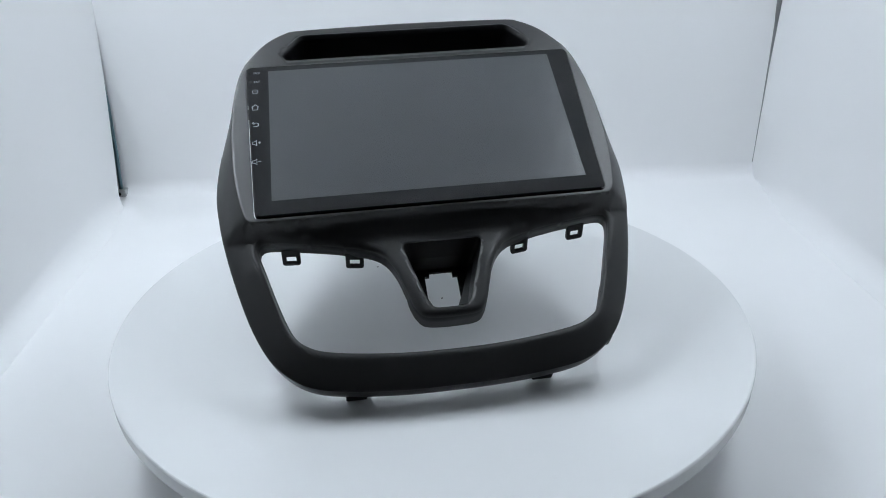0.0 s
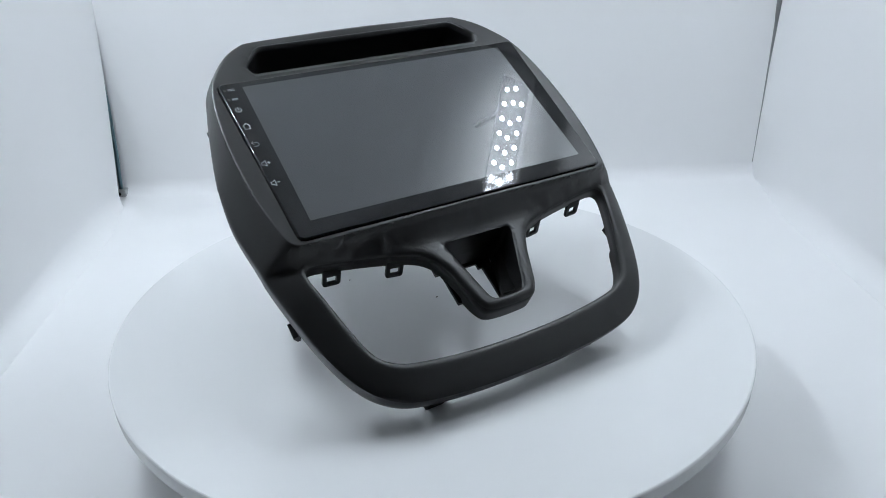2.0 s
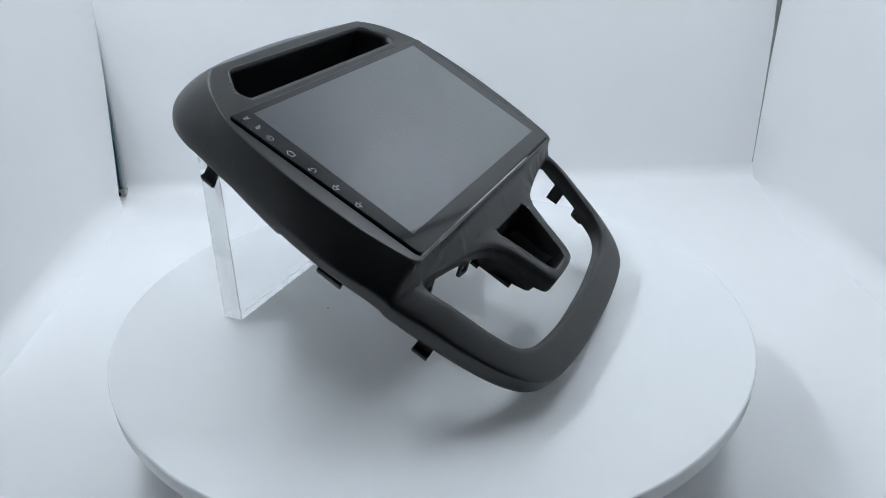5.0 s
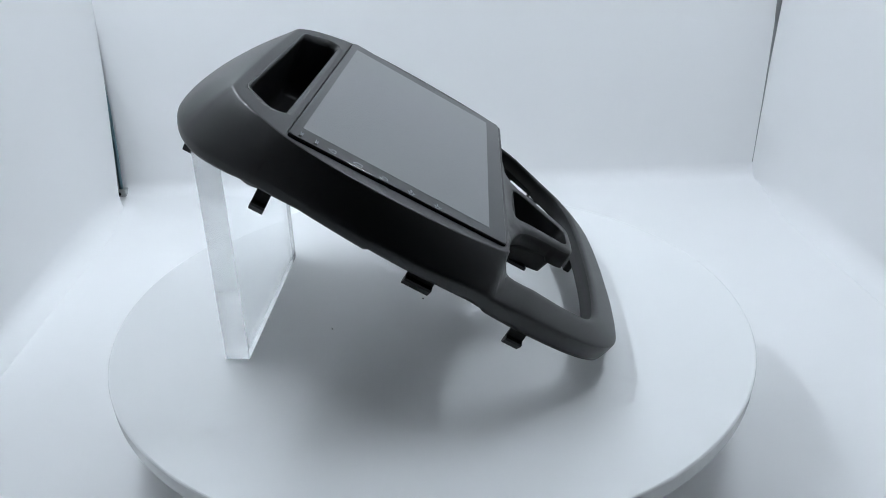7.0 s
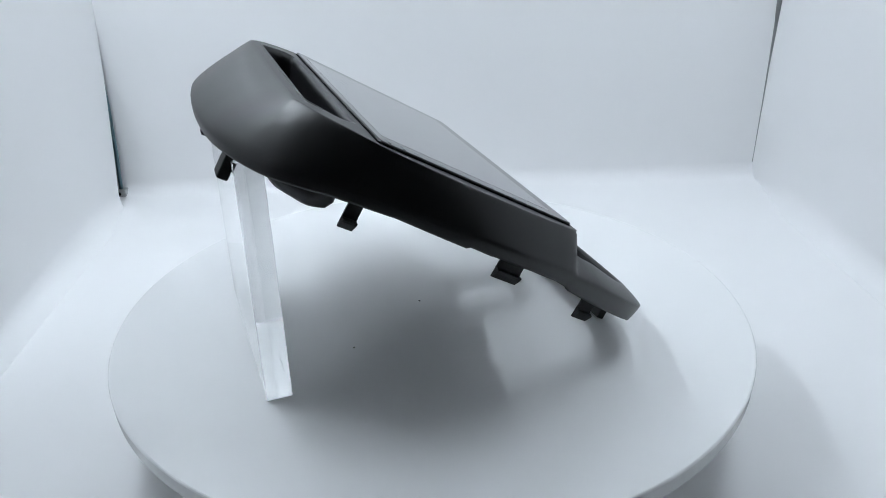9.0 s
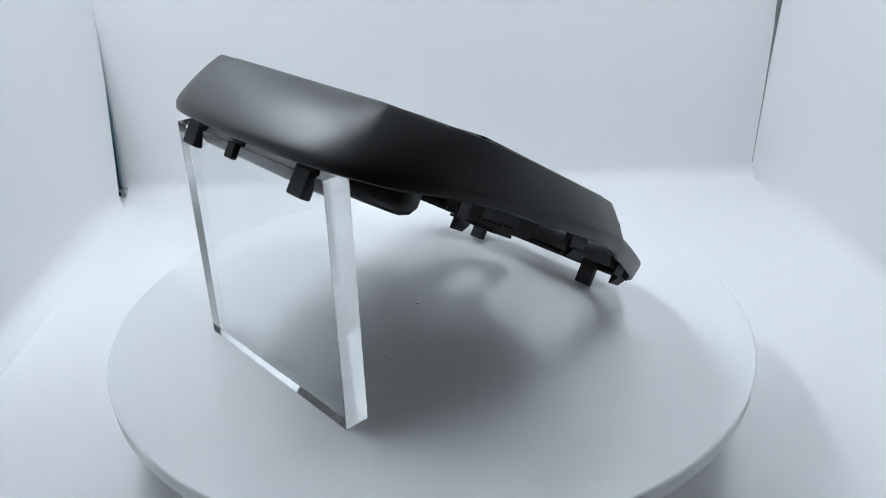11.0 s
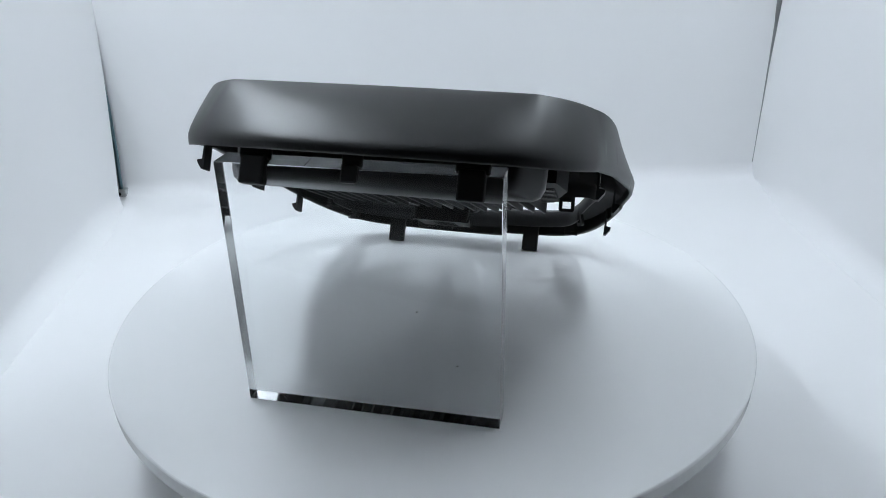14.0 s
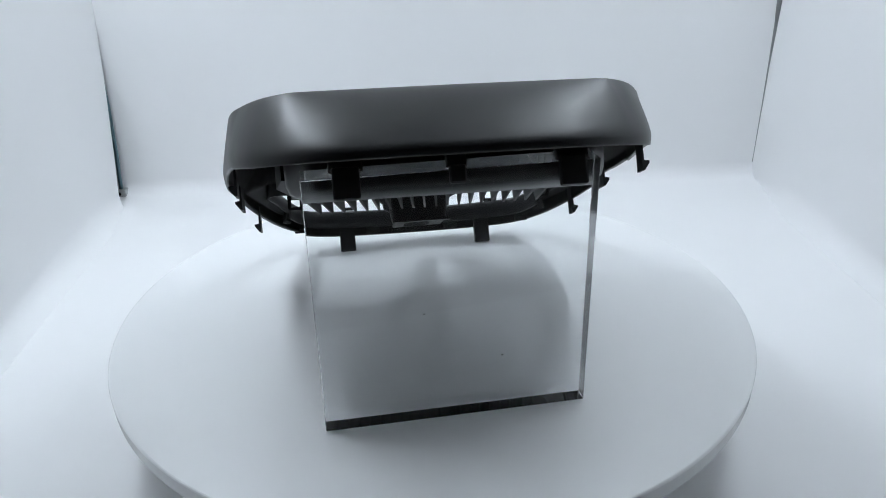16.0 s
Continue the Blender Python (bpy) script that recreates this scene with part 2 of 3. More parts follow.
# ---- turntable ----
def build_turntable():
    table = new("turntable")
    tagged(table, "round white rotating display turntable on the box floor", "turntable")
    bm = bmesh.new()
    bmesh.ops.create_cone(bm, cap_ends=True, segments=96, radius1=0.150, radius2=0.145, depth=0.064)
    bmesh.ops.translate(bm, vec=(0, 0, -0.0462), verts=bm.verts)
    part("base", bm, BASEM, table, "dark round turntable base")
    bm = bmesh.new()
    prof = [(0.0, -0.0115), (0.2185, -0.0115), (0.2205, -0.0113), (0.2213, -0.0105), (0.2218, -0.0012), (0.2214, -0.0004), (0.2206, 0.0), (0.0, 0.0)]
    n = 160
    rings = []
    for r, z in prof:
        rings.append([bm.verts.new((0, 0, z))] if r == 0 else
                     [bm.verts.new((r * math.cos(2 * math.pi * k / n), r * math.sin(2 * math.pi * k / n), z)) for k in range(n)])
    for r0, r1 in zip(rings, rings[1:]):
        for k in range(n):
            q = [r0[k % len(r0)], r0[(k + 1) % len(r0)], r1[(k + 1) % len(r1)], r1[k % len(r1)]]
            bm.faces.new(list(dict.fromkeys(q)))
    bmesh.ops.recalc_face_normals(bm, faces=bm.faces)
    platter = part("platter", bm, PLATTER, table)
    # specks of dirt on the platter
    for x, y, r in SPECKS:
        bm = bmesh.new()
        bmesh.ops.create_icosphere(bm, subdivisions=1, radius=r, matrix=Matrix.Translation((x, y, r * 0.4)) @ Matrix.Diagonal((1.4, 1, 0.5, 1)))
        part("speck", bm, BLACK, platter, "tiny dark speck")
    return platter


SPECKS = [(0.0087, 0.0757, 0.0006), (0.0109, 0.0016, 0.0007)]
platter = build_turntable()


# ---- clear acrylic stand ----
def build_stand():
    bm = bmesh.new()
    box(bm, -0.0012, 0.150, 0, 0.0155, 0.0003, 0.150, 0.00025, 1)
    ob = part("acrylic_stand", bm, ACRYLIC)
    ob.data.materials.append(WHITENED_END)
    for p in ob.data.polygons:
        if p.normal.x < -0.9:
            p.material_index = 1
    return tagged(ob, "thick clear acrylic block propping up the head unit", "stand")


stand = build_stand()
STAND_POSE = pose(0.0120, 0.1473, 0, 0, 0, math.degrees(math.atan2(-0.0814, 0.126))) @ pose(0, -0.0155, 0)


# ---- the head unit: its own space has x across the panel, y up it, z out of it ----
FACE = Matrix(((0.8294, 0.4772, -0.2904, 0.0035), (-0.5585, 0.7180, -0.4154, 0.0076),
               (0.0103, 0.5067, 0.8621, 0.1342), (0, 0, 0, 1)))


def mirrored(half, shift=0.0):
    """A closed outline from the half with x >= 0, listed from the top down, moved sideways by shift."""
    return [(x + shift, y) for x, y in half] + [(shift - x, y) for x, y in half[::-1] if x > 0]


RIM = spline(mirrored([(0, 131), (30, 130), (60, 126), (84, 116.5), (102, 102), (113.5, 82.5), (119.6, 61), (124.8, 38), (129.8, 12), (133, -12),
                       (134, -35), (131.5, -58), (127.5, -80), (120.3, -108), (113, -130), (104.5, -147), (94, -159), (80, -167), (60, -171),
                       (30, -173.5), (0, -174)], -1.6), 2.2)
# the upper part sits a little towards +x
RIM = [(x + 1.8 * min(1.0, max(0.0, y / 70)), y) for x, y in RIM]
FRONT_EDGE = spline(mirrored([(0, 102), (40, 101.5), (78, 100.5), (86, 98), (95, 92), (103, 83.5), (110, 73), (115, 64), (119, 50), (122, 28), (123, 0),
                              (121.5, -30), (119, -48), (115.5, -64), (112, -69), (107, -70.5), (60, -70.5), (20, -70)], -0.5), 2.2)
SLOT = rounded([(-76, 94), (76, 94), (90, 77), (87, 68), (-87, 68), (-90, 77)], [10, 10, 7, 5, 5, 7], 6)
PANEL = rounded([(-114.5, 62.5), (114.5, 62.5), (109.8, -68.5), (-109.8, -68.5)], 4.5, 5)
OPENING = spline(mirrored([(12, -135.8), (19.5, -130), (23.8, -118), (28, -105), (34, -94.5), (43, -88), (60, -83), (85, -78.5), (103, -76.5), (108.5, -78),
                           (109, -84), (104.3, -100), (97.7, -121), (91.2, -136.5), (83.2, -143.6), (72, -147.6), (50, -150.8), (20, -153)], 0.4), 2.2)
# the tongue is a little wider towards +x
OPENING = [(x + 2.6 * max(0.0, min(1.0, (x - 4) / 6, (64 - x) / 30)) * max(0.0, min(1.0, (y + 141) / 4)), y) for x, y in OPENING]
VEE = rounded([(-23.5, -86.5), (27.5, -86.5), (12.5, -131), (-10, -131)], [3.5, 3.5, 7, 7], 6)


def ramp(v, xs, ys):
    return np.interp(v, xs, ys)


def shell_height(P):
    """The height of the fascia's skin over the points P, in millimetres."""
    x, y = P[:, 0], P[:, 1]
    inF = inside(FRONT_EDGE, P)
    dF = np.where(inF, 0.0, distance(FRONT_EDGE, P))
    dR = np.where(inside(RIM, P), distance(RIM, P), 0.0)
    rim = ramp(y, [-174, -150, -95, -60, -10, 40, 75, 100, 131], [-33, -30, -23.5, -20.5, -21.5, -23, -27, -33, -40])
    s = dF / (dF + dR + 1e-6)
    power = ramp(y, [-60, 60, 110], [1.0, 1.0, 1.15])
    upper = rim * (0.80 * s ** power + 0.20 * (1 - np.sqrt(np.clip(1 - s * s, 0, 1)))) - 2.0 * np.clip(-69.5 - y, 0, 60)
    ring = ramp(y, [-170, -150, -120, -95, -72], [-28, -24.5, -19.5, -14.5, -12])
    tongue = ramp(y, [-150, -120, -95, -72], [-19, -15.5, -12.5, -11.5])
    mid = np.clip((52 - np.abs(x)) / 22, 0, 1) * np.clip((y + 147) / 8, 0, 1)
    ridge = ring + (tongue - ring) * mid
    dO = distance(OPENING, P)
    u = dO / (dO + dR + 1e-6)
    lower = ridge + (rim - ridge) * (0.6 * u + 0.4 * (1 - np.sqrt(np.clip(1 - u * u, 0, 1))))
    q = np.clip(1 - dO / 4.5, 0, 1)
    lower = lower - 3.0 * (1 - np.sqrt(np.clip(1 - q * q, 0, 1)))
    t = 5.0
    blend = np.clip(0.5 + (upper - lower) / (2 * t), 0, 1)
    z = lower + (upper - lower) * blend + t * blend * (1 - blend)
    z = np.where(y > 0, upper, z)
    crown = -1.7 * np.clip((y - 64) / 38, 0, 1.2) ** 1.6
    edge = -0.3 * np.clip(1 - distance(FRONT_EDGE, P) / 0.9, 0, 1) ** 2
    return np.where(inF, crown + edge, z + crown * (1 - s) - 0.3 * (1 - s) ** 8)


def loop_points(poly, d):
    """Points at the distance d on both sides of an outline."""
    P = np.array(poly)
    t = np.roll(P, -1, axis=0) - np.roll(P, 1, axis=0)
    t /= np.linalg.norm(t, axis=1)[:, None] + 1e-12
    nrm = np.stack([-t[:, 1], t[:, 0]], -1)
    out = np.concatenate([P + nrm * d, P - nrm * d])
    return out[distance(poly, out) > 0.93 * d]


def build_fascia(parent):
    from_holes = [rounded_hole for rounded_hole in (resample(SLOT, 2.0), resample(PANEL, 3.0), OPENING, resample(VEE, 1.8))]
    loops = [RIM] + from_holes
    pts = [np.array(l) for l in loops] + [np.array(FRONT_EDGE)]
    edges, base = [], 0
    for l in pts:
        n = len(l)
        edges += [(base + i, base + (i + 1) % n) for i in range(n)]
        base += n
    fixed = np.concatenate(pts)
    extra = [loop_points(l, d) for l in (RIM, OPENING) for d in (0.5, 1.3, 2.6, 4.4, 6.6)]
    extra += [loop_points(FRONT_EDGE, d) for d in (0.35, 0.9, 2.0)]
    gx, gy = np.meshgrid(np.arange(-142, 142, 3.4), np.arange(-178, 136, 3.0))
    gx = gx + (np.arange(gx.shape[0]) % 2)[:, None] * 1.7
    hexes = np.stack([gx.ravel(), gy.ravel()], -1)
    far = np.ones(len(hexes), bool)
    for l in (RIM, OPENING):
        far &= distance(l, hexes) > 7.5
    far &= distance(FRONT_EDGE, hexes) > 3.2
    extra.append(hexes[far])
    extra = np.concatenate(extra)
    ok = inside(RIM, extra)
    for h in from_holes:
        ok &= ~inside(h, extra) & (distance(h, extra) > 0.3)
    ok &= (distance(RIM, extra) > 0.3) & (distance(FRONT_EDGE, extra) > 0.3)
    allp = np.concatenate([fixed, extra[ok]])
    from mathutils import geometry
    vo, eo, fo, *_ = geometry.delaunay_2d_cdt([Vector(p) for p in allp], edges, [], 0, 1e-4)
    V = np.array([tuple(v) for v in vo])
    C = np.array([V[list(f)].mean(0) for f in fo])
    keep = inside(RIM, C)
    for h in from_holes:
        keep &= ~inside(h, C)
    Z = shell_height(V)
    bm = bmesh.new()
    vs = [bm.verts.new((x / 1000, y / 1000, z / 1000)) for (x, y), z in zip(V, Z)]
    for f, k in zip(fo, keep):
        if k:
            bm.faces.new([vs[i] for i in f])
    bmesh.ops.delete(bm, geom=[v for v in bm.verts if not v.link_faces], context="VERTS")
    bmesh.ops.recalc_face_normals(bm, faces=bm.faces)
    if sum(f.normal.z for f in bm.faces) < 0:
        bmesh.ops.reverse_faces(bm, faces=bm.faces)
    # the step below the glass runs out softly into the arms
    soft = [v for v in bm.verts if not v.is_boundary and -0.098 < v.co.y < -0.0735 and abs(v.co.x) < 0.103]
    for _ in range(10):
        bmesh.ops.smooth_vert(bm, verts=soft, factor=0.5, use_axis_z=True)
    # a lip that turns down along the outer edge and the openings
    def lip(edges, depth):
        g = bmesh.ops.extrude_edge_only(bm, edges=edges)
        for v in g["geom"]:
            if isinstance(v, bmesh.types.BMVert):
                v.co.z -= depth if v.co.y > -0.12 else depth + 0.003
            elif isinstance(v, bmesh.types.BMFace):
                v.material_index = 1
    border = [e for e in bm.edges if e.is_boundary]
    outer, inner = [], []
    mids = np.array([[(e.verts[0].co.x + e.verts[1].co.x) * 500, (e.verts[0].co.y + e.verts[1].co.y) * 500] for e in border])
    dr, do, dp = distance(RIM, mids), distance(OPENING, mids), distance(resample(PANEL, 3.0), mids)
    # the outer edge tucks under in rows
    R = np.array(RIM)
    tan = np.roll(R, -1, axis=0) - np.roll(R, 1, axis=0)
    tan /= np.linalg.norm(tan, axis=1)[:, None]
    nin = np.stack([-tan[:, 1], tan[:, 0]], -1)
    if ((nin * (R.mean(0) - R)).sum(1) < 0).mean() > 0.5:
        nin = -nin
    ring = [e for e, a in zip(border, dr) if a < 0.4]
    start = {}
    for k in range(1, 6):
        g = bmesh.ops.extrude_edge_only(bm, edges=ring)["geom"]
        ring = [e for e in g if isinstance(e, bmesh.types.BMEdge) and e.is_boundary]
        for v in (q for q in g if isinstance(q, bmesh.types.BMVert)):
            y = v.co.y * 1000
            n = int(((R - [v.co.x * 1000, y]) ** 2).sum(1).argmin())
            deep = ramp(y, [-174, -95, -40, 40, 80, 100, 131], [12, 11, 7, 6.5, 6.5, 6, 4])
            tuck = ramp(y, [-174, -95, -40, 40, 80, 110, 131], [2, 1.6, 1.0, 1.0, 1.0, 1.2, 1.8])
            f0, f1 = ((k - 1) / 5) ** 1.6, (k / 5) ** 1.6
            v.co += Vector((nin[n][0] * tuck * (f1 - f0), nin[n][1] * tuck * (f1 - f0), -deep / 5)) / 1000
    lip([e for e, a in zip(border, do) if a < 0.4], 0.009)
    lip([e for e, a in zip(border, dp) if a < 0.4], 0.004)
    bmesh.ops.recalc_face_normals(bm, faces=bm.faces)
    up = sum(f.normal.z * f.calc_area() for f in bm.faces)
    if up < 0:
        bmesh.ops.reverse_faces(bm, faces=bm.faces)
    ob = part("fascia", bm, PLASTIC, parent, smooth=True)
    md = ob.modifiers.new("thickness", "SOLIDIFY")
    md.thickness, md.offset = 0.002, -1.0
    # the inside is bare black plastic
    ob.data.materials.append(BLACK)
    ob.data.materials.append(BLACK)
    md.material_offset = 1
    for p in ob.data.polygons:
        p.use_smooth = True
    ob.data.set_sharp_from_angle(angle=radians(38))
    return ob


def build_head_unit():
    unit = new("car_head_unit")
    tagged(unit, "dark grey car radio fascia with a switched-off touch screen", "car radio")
    build_fascia(unit)
    mm = Matrix.Diagonal((0.001, 0.001, 0.001, 1))
    # glass panel
    bm = bmesh.new()
    inner = rounded([(-113.6, 61.7), (113.6, 61.7), (109.0, -67.7), (-109.0, -67.7)], 4.0, 5)
    inner2 = rounded([(-112.9, 61.0), (112.9, 61.0), (108.3, -67.0), (-108.3, -67.0)], 3.6, 5)
    lo = [bm.verts.new((x / 1000, y / 1000, -0.004)) for x, y in inner]
    mid = [bm.verts.new((x / 1000, y / 1000, 0.0010)) for x, y in inner]
    bev = [bm.verts.new(((0.45 * x + 0.55 * u) / 1000, (0.45 * y + 0.55 * v) / 1000, 0.00147)) for (x, y), (u, v) in zip(inner, inner2)]
    hi = [bm.verts.new((x / 1000, y / 1000, 0.0016)) for x, y in inner2]
    n = len(lo)
    for a, b in ((lo, mid), (mid, bev), (bev, hi)):
        for i in range(n):
            bm.faces.new((a[i], a[(i + 1) % n], b[(i + 1) % n], b[i]))
    bm.faces.new(hi)
    bm.faces.new(lo[::-1])
    glass = part("glass_panel", bm, BEZEL, unit, "glossy black glass panel")
    bm = bmesh.new()
    prism(bm, [(-98.6, -56.6), (98.6, -56.6), (98.6, 56.6), (-98.6, 56.6)], 1.55, 1.66, mm)
    part("display", bm, DISPLAY, glass, "slate grey switched-off display")
    build_icons(glass)
    build_pocket(unit)
    build_tongue(unit)
    build_housing(unit)
    build_clips(unit)
    return unit


def stroke(bm, path, w, z0=1.56, z1=1.68):
    """A drawn line of the width w through points in millimetres."""
    for (x0, y0), (x1, y1) in zip(path, path[1:]):
        d = Vector((x1 - x0, y1 - y0))
        n = Vector((-d.y, d.x)).normalized() * w / 2
        e = d.normalized() * w * 0.35
        q = [Vector((x0, y0)) - e + n, Vector((x0, y0)) - e - n, Vector((x1, y1)) + e - n, Vector((x1, y1)) + e + n]
        prism(bm, [tuple(v / 1000) for v in q], z0 / 1000, z1 / 1000)


def build_icons(glass):
    cx, w = -107.6, 0.37

    def arc(x, y, r, a0, a1, n=14):
        return [(x + r * math.cos(radians(a)), y + r * math.sin(radians(a))) for a in np.linspace(a0, a1, n)]
    glyphs = {
        "power_icon": [arc(cx, 37.6, 2.5, 125, 415, 18), [(cx, 37.8), (cx, 41.0)]],
        "home_icon": [[(cx - 2.2, 24.0), (cx - 2.2, 19.8), (cx + 2.2, 19.8), (cx + 2.2, 24.0), (cx, 26.2), (cx - 2.2, 24.0)],
                      [(cx - 3.1, 23.3), (cx, 26.4), (cx + 3.1, 23.3)]],
        "back_icon": [[(cx - 2.6, 9.2), (cx + 0.8, 9.2)] + arc(cx + 0.8, 7.2, 2.0, 90, -90, 8) + [(cx - 1.6, 5.2)],
                      [(cx - 1.2, 10.7), (cx - 2.8, 9.2), (cx - 1.2, 7.7)]],
        "volume_up_icon": [[(cx - 2.8, -7.4), (cx - 1.4, -7.4), (cx + 0.8, -5.8), (cx + 0.8, -11.6), (cx - 1.4, -10.0), (cx - 2.8, -10.0), (cx - 2.8, -7.4)],
                           [(cx + 1.9, -8.4), (cx + 4.3, -8.4)], [(cx + 3.1, -7.2), (cx + 3.1, -9.6)]],
        "volume_down_icon": [[(cx - 2.8, -23.2), (cx - 1.4, -23.2), (cx + 0.8, -21.6), (cx + 0.8, -27.4), (cx - 1.4, -25.8), (cx - 2.8, -25.8), (cx - 2.8, -23.2)],
                             [(cx + 1.9, -24.2), (cx + 4.3, -24.2)]],
    }
    for nm, lines in glyphs.items():
        bm = bmesh.new()
        for path in lines:
            mid = sum(q[1] for q in lines[0]) / len(lines[0])
            stroke(bm, [(cx + (a - cx) * 0.74, mid + (b - mid) * 0.74) for a, b in path], w)
        part(nm, bm, WHITE, glass, "thin white printed symbol")
    for word, y in (("MIC", 55.6), ("RST", 47.0)):
        cu = bpy.data.curves.new("text", "FONT")
        cu.body, cu.size, cu.extrude = word, 0.0026, 0.00004
        tmp = bpy.data.objects.new("text", cu)
        scene.collection.objects.link(tmp)
        bpy.context.view_layer.update()
        me = bpy.data.meshes.new_from_object(tmp.evaluated_get(bpy.context.evaluated_depsgraph_get()))
        bpy.data.objects.remove(tmp)
        me.materials.clear()
        me.materials.append(WHITE)
        ob = new(word.lower() + "_lettering", me)
        ob.parent = glass
        ob.location = (-0.1085, y / 1000 - 0.001, 0.00164)
        bm = bmesh.new()
        bmesh.ops.create_circle(bm, cap_ends=True, segments=16, radius=0.0010, matrix=Matrix.Translation((-0.1105, y / 1000, 0.00163)))
        ex = bmesh.ops.extrude_face_region(bm, geom=list(bm.faces))
        for v in ex["geom"]:
            if isinstance(v, bmesh.types.BMVert):
                v.co.z += 0.00004
        part("pin_hole", bm, RUBBER, glass, "tiny round black hole")


def loft(bm, rings, cap=True):
    vs = [[bm.verts.new((x / 1000, y / 1000, z / 1000)) for x, y, z in ring] for ring in rings]
    for a, b in zip(vs, vs[1:]):
        n = len(a)
        for i in range(n):
            bm.faces.new((a[i], a[(i + 1) % n], b[(i + 1) % n], b[i]))
    if cap:
        bm.faces.new(vs[-1])
    bmesh.ops.recalc_face_normals(bm, faces=bm.faces)


def build_pocket(unit):
    rings = []
    for z, kx, y0, y1 in ((-0.6, 1.0, 68, 95), (-6, 0.995, 67, 95), (-36, 0.99, 59, 94.5), (-43.5, 0.985, 58.5, 94), (-48, 0.965, 60.5, 92), (-50, 0.93, 64, 88.5)):
        rings.append([(x * kx, y0 + (y - 68) / 27 * (y1 - y0), z) for x, y in SLOT])
    bm = bmesh.new()
    loft(bm, rings)
    ob = part("pocket", bm, SATIN, unit, "deep black storage pocket", smooth=True)
    md = ob.modifiers.new("thickness", "SOLIDIFY")
    md.thickness, md.offset = 0.0012, 0.0


def build_tongue(unit):
    # funnel behind the tapered recess
    top = [(x, y, float(z)) for (x, y), z in zip(VEE, shell_height(np.array(VEE)))]
    deep = [(x * 0.86, -86 + (y + 84.5) * 0.92, -30.0) for x, y in VEE]
    back = [(x * 0.78 + 0.5, -86 + (y + 84.5) * 0.84, -45.0) for x, y in VEE]
    bm = bmesh.new()
    loft(bm, [top, deep, back], cap=False)
    ob = part("recess", bm, BLACK, unit, "black tapered recess")
    md = ob.modifiers.new("thickness", "SOLIDIFY")
    md.thickness, md.offset = 0.0014, 1.0
    bm = bmesh.new()
    for x0, x1, y0, y1 in ((-21, 22, -90, -84), (-17, -8.5, -114, -88.5), (12.5, 20, -118, -87.5), (-8.8, -5.5, -93, -87.5), (9.5, 12.8, -94, -87.5)):
        box(bm, x0 / 1000, x1 / 1000, y0 / 1000, y1 / 1000, -0.0462, -0.0440)
    part("recess_back", bm, BLACK, unit)
    # outer cheeks of the tongue
    for sgn in (-1, 1):
        bm = bmesh.new()
        prof = [(29.5, -100), (26.5, -108), (22.5, -120), (18.5, -129)]
        lo = [(sgn * (x - 4) + 1, y + 2, -23) for x, y in prof] + [(sgn * (x - 6) + 1, y + 2.5, -23) for x, y in prof[::-1]]
        hi = [(sgn * (x - 9) + 1, y + 7, -35) for x, y in prof] + [(sgn * (x - 11) + 1, y + 8, -35) for x, y in prof[::-1]]
        vs = [bm.verts.new(Vector(p) / 1000) for p in lo], [bm.verts.new(Vector(p) / 1000) for p in hi]
        n = len(lo)
        for i in range(n):
            bm.faces.new((vs[0][i], vs[0][(i + 1) % n], vs[1][(i + 1) % n], vs[1][i]))
        bm.faces.new(vs[0][::-1])
        bm.faces.new(vs[1])
        bmesh.ops.recalc_face_normals(bm, faces=bm.faces)
        part("cheek", bm, BLACK, unit)


def build_housing(unit):
    bm = bmesh.new()
    box(bm, -0.084, 0.084, -0.060, 0.056, -0.024, -0.0045, 0.003, 2)
    body = part("housing", bm, BLACK, unit, "black ribbed rear housing")
    me = None
    for k in range(20):
        x = -0.076 + k * 0.008
        if me is None:
            bm = bmesh.new()
            prism(bm, [(-0.0035, -0.028), (-0.0020, -0.028), (0.0050, 0.028), (0.0035, 0.028)], -0.041, -0.0238)
            ob = part("rib", bm, BLACK, body)
            me = ob.data
        else:
            ob = new("rib", me)
            ob.parent = body
        ob.location = (x, -0.022, 0)
    for sgn in (-1, 1):
        bm = bmesh.new()
        prism(bm, [(sgn * 0.0685, -0.038), (sgn * 0.086, -0.026), (sgn * 0.097, 0.022), (sgn * 0.092, 0.048), (sgn * 0.0685, 0.048)][::sgn], -0.0365, -0.020)
        bmesh.ops.recalc_face_normals(bm, faces=bm.faces)
        wing = part("side_cover", bm, BLACK, body)
        me2 = None
        for k in range(10):
            if me2 is None:
                bm = bmesh.new()
                box(bm, -0.0065, 0.0065, -0.0008, 0.0008, -0.0374, -0.0358)
                ob = part("vent_slat", bm, PLASTIC, wing)
                me2 = ob.data
            else:
                ob = new("vent_slat", me2)
                ob.parent = wing
            ob.location = (sgn * 0.0845, -0.018 + k * 0.005, 0)
            ob.rotation_euler = (0, 0, sgn * 0.6)


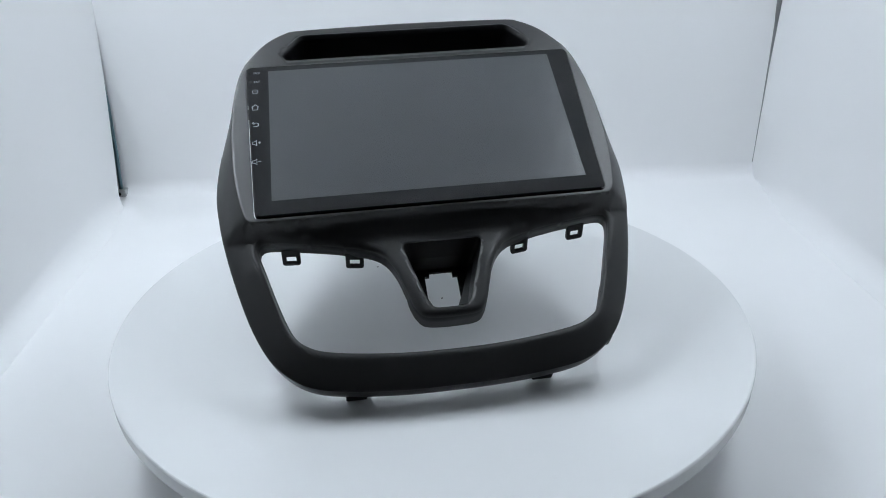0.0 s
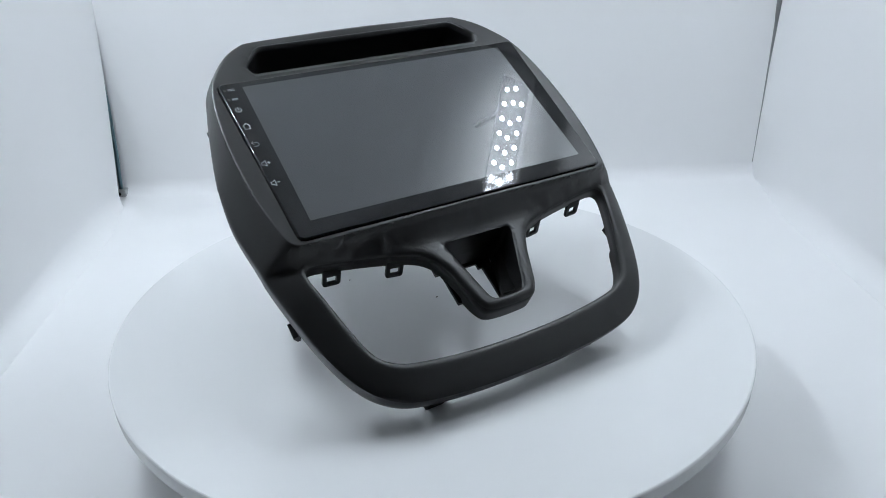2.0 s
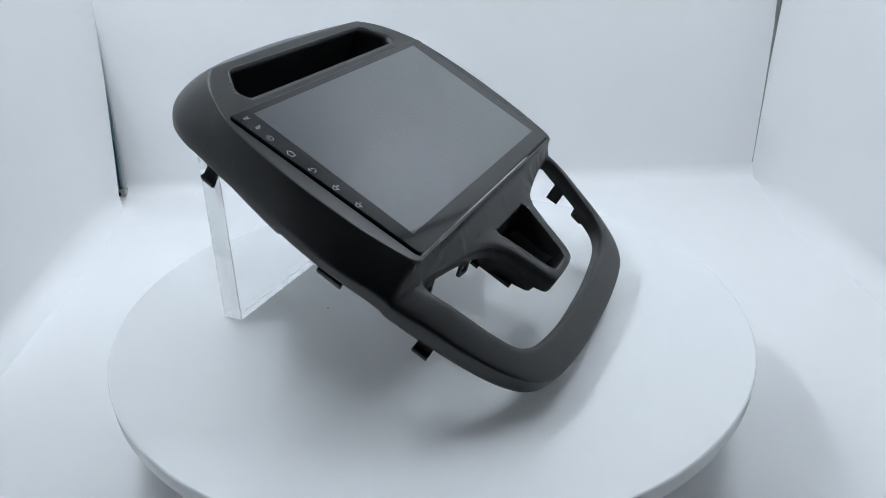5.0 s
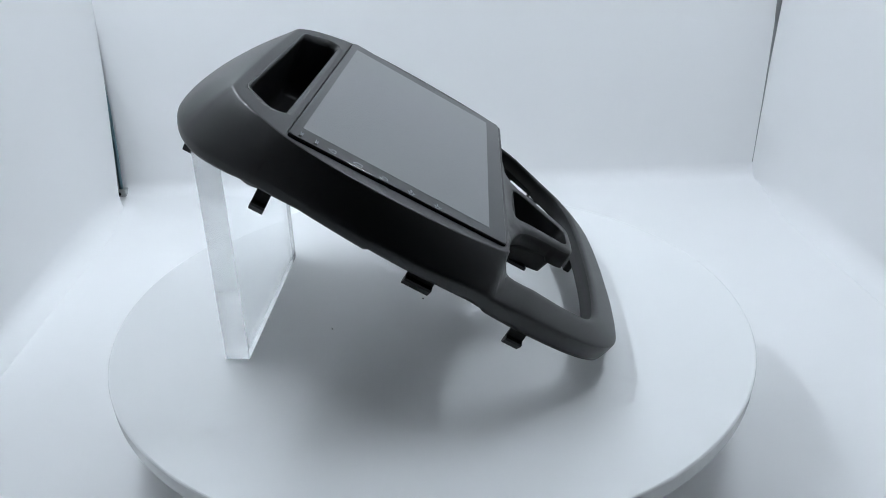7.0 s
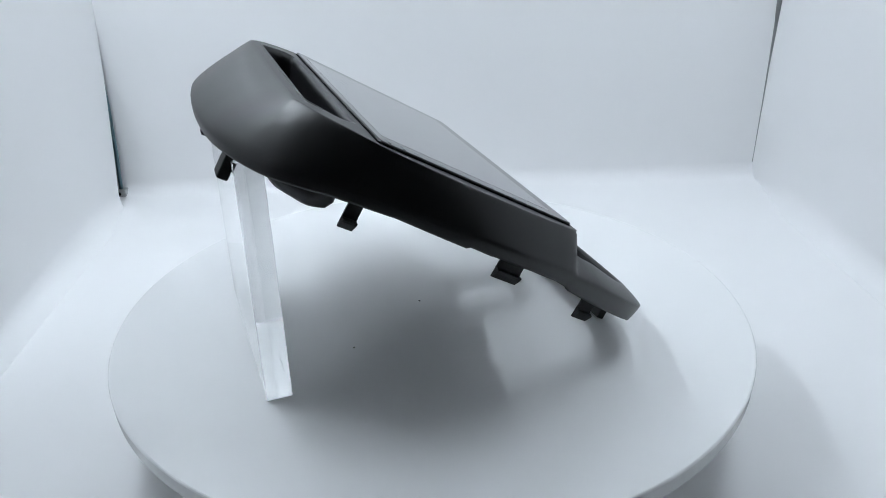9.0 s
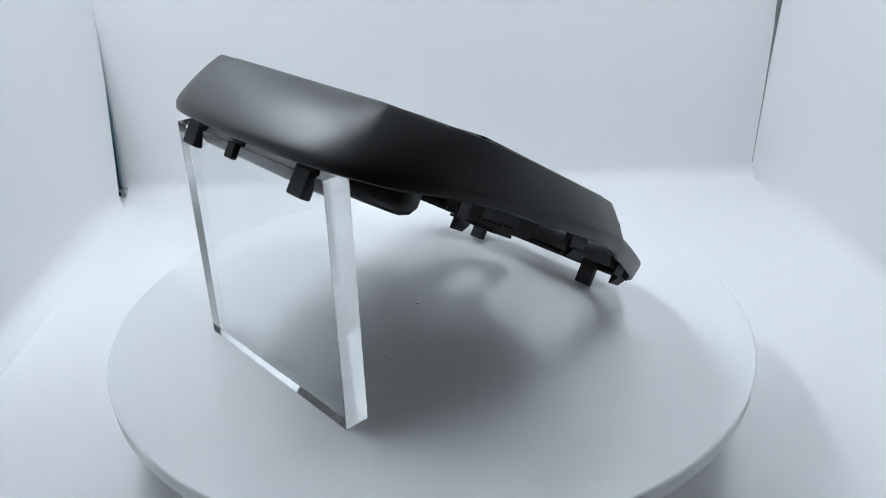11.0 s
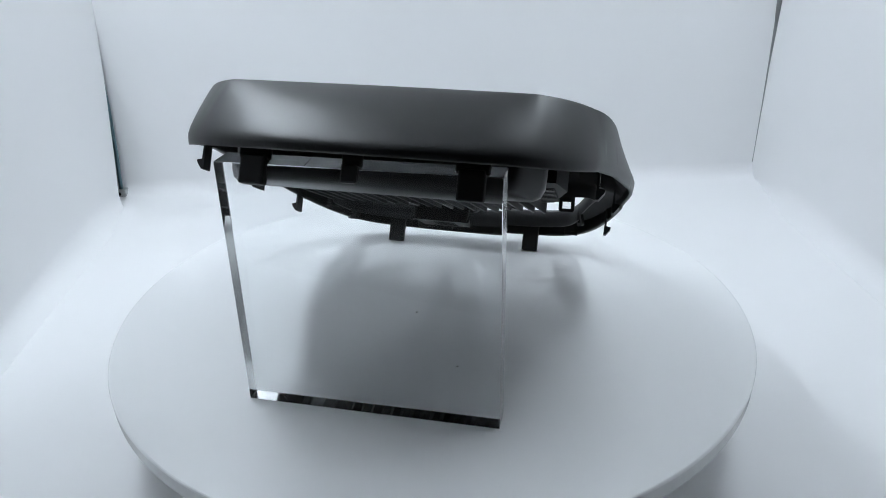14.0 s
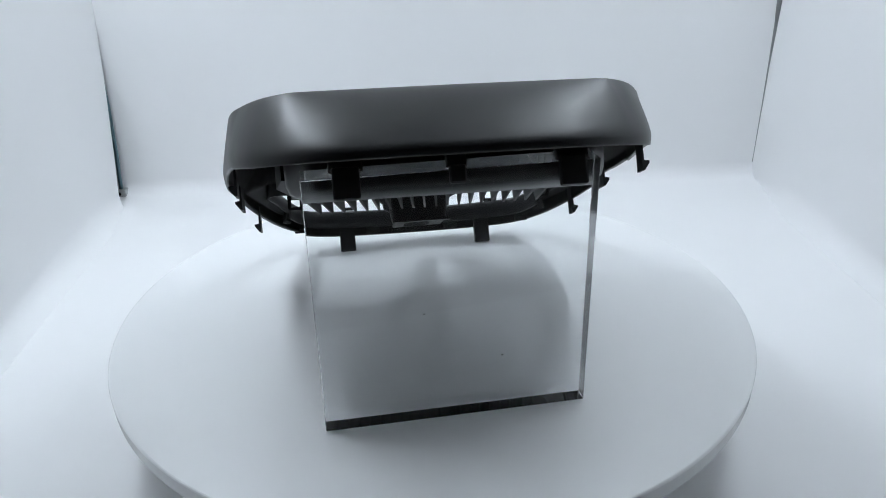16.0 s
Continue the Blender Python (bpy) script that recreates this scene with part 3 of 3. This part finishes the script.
def build_clips(unit):
    # spring clips along the top edge
    for x in (-57, 57):
        bm = bmesh.new()
        vs = box(bm, -0.0085, 0.0085, 0.110, 0.1135, -0.046, -0.036, 0.0006, 1)
        box(bm, -0.0068, 0.0068, 0.1085, 0.1150, -0.0595, -0.0440, 0.0012, 2)
        bmesh.ops.translate(bm, vec=(x / 1000, 0, 0), verts=bm.verts)
        part("spring_clip", bm, BLACK, unit)
    bm = bmesh.new()
    box(bm, -0.0022, 0.0082, 0.1145, 0.117, -0.0475, -0.036, 0.0005, 1)
    box(bm, -0.0012, 0.0072, 0.116, 0.120, -0.0560, -0.0468, 0.0008, 1)
    part("centre_clip", bm, BLACK, unit)
    # hooks along the sides
    for x, y, z0, z1, w in ((115, 59, -24, -46, 8), (123.5, -34, -24, -40, 16), (119, -98, -28, -47, 10)):
        for sgn in (-1, 1):
            bm = bmesh.new()
            pr = [(0, z0), (0.9, z0), (1.1, z1 + 6), (4.2, z1 + 5.5), (4.0, z1 + 4), (1.0, z1), (-0.6, z1)]
            lo, hi = prism(bm, [(a / 1000, b / 1000) for a, b in pr], -w / 2000, w / 2000)
            m = pose(sgn * x / 1000, y / 1000, 0) @ Matrix(((sgn, 0, 0, 0), (0, 0, 1, 0), (0, 1, 0, 0), (0, 0, 0, 1)))
            for v in bm.verts:
                v.co = m @ v.co
            bmesh.ops.recalc_face_normals(bm, faces=bm.faces)
            part("side_hook", bm, BLACK, unit)
    # two legs at the lower edge, on which the unit stands
    for x in (-58.7, 55):
        bm = bmesh.new()
        box(bm, (x - 6.3) / 1000, (x + 6.3) / 1000, -0.166, -0.1605, -0.058, -0.036, 0.0006, 1)
        part("leg", bm, BLACK, unit)
    # small catches inside the lower bar
    for x in (-92, -33, 33, 92):
        bm = bmesh.new()
        y = -167.5 if abs(x) < 60 else -154
        box(bm, (x - 5.5) / 1000, (x + 5.5) / 1000, (y - 0.8) / 1000, (y + 1) / 1000, -0.0435, -0.033, 0.0005, 1)
        box(bm, (x - 2) / 1000, (x + 2) / 1000, (y + 0.8) / 1000, (y + 2) / 1000, -0.0405, -0.037, 0.0004, 1)
        part("catch", bm, SATIN, unit)
    # looped tabs under the upper edge of the opening
    me = None
    for x, y, z, a in ((-91, -77.5, -25.5, -3), (-52, -84, -25.5, -6), (53, -84, -25.5, 8), (91.5, -77.5, -25.5, 6),
                       (99.5, -122, -29.5, 69), (-98.5, -122, -29.5, -69)):
        if me is None:
            bm = bmesh.new()
            out = rounded([(-5.6, 3), (-5.6, -9.5), (5.6, -9.5), (5.6, 3)], [0.3, 2.2, 2.2, 0.3], 4)
            hole = rounded([(-3.1, -2.2), (-3.1, -7.2), (3.1, -7.2), (3.1, -2.2)], [0.3] * 4, 4)
            n = len(out)
            v = [[bm.verts.new((px / 1000, py / 1000, z)) for px, py in pl] for pl in (out, hole) for z in (-0.0010, 0.0010)]
            for i in range(n):
                j = (i + 1) % n
                bm.faces.new((v[0][i], v[0][j], v[1][j], v[1][i]))
                bm.faces.new((v[2][j], v[2][i], v[3][i], v[3][j]))
                bm.faces.new((v[1][i], v[1][j], v[3][j], v[3][i]))
                bm.faces.new((v[0][j], v[0][i], v[2][i], v[2][j]))
            bmesh.ops.recalc_face_normals(bm, faces=bm.faces)
            ob = part("looped_tab", bm, BLACK, unit)
            me = ob.data
        else:
            ob = new("looped_tab", me)
            ob.parent = unit
        ob.matrix_basis = pose(x / 1000, y / 1000, z / 1000, 76, 0, a)


unit = build_head_unit()


# ---- movement: the platter carries the stand and the head unit round ----
def motions():
    times = [0.5 * k for k in range(33)]
    for thing, x, rest in ((platter, 0.0018, Matrix()), (stand, 0.0, STAND_POSE), (unit, 0.0, FACE)):
        walk(thing, [(t, pose(x, 0, 0, 0, 0, 40.894 + 11.263 * t) @ rest) for t in times])


motions()
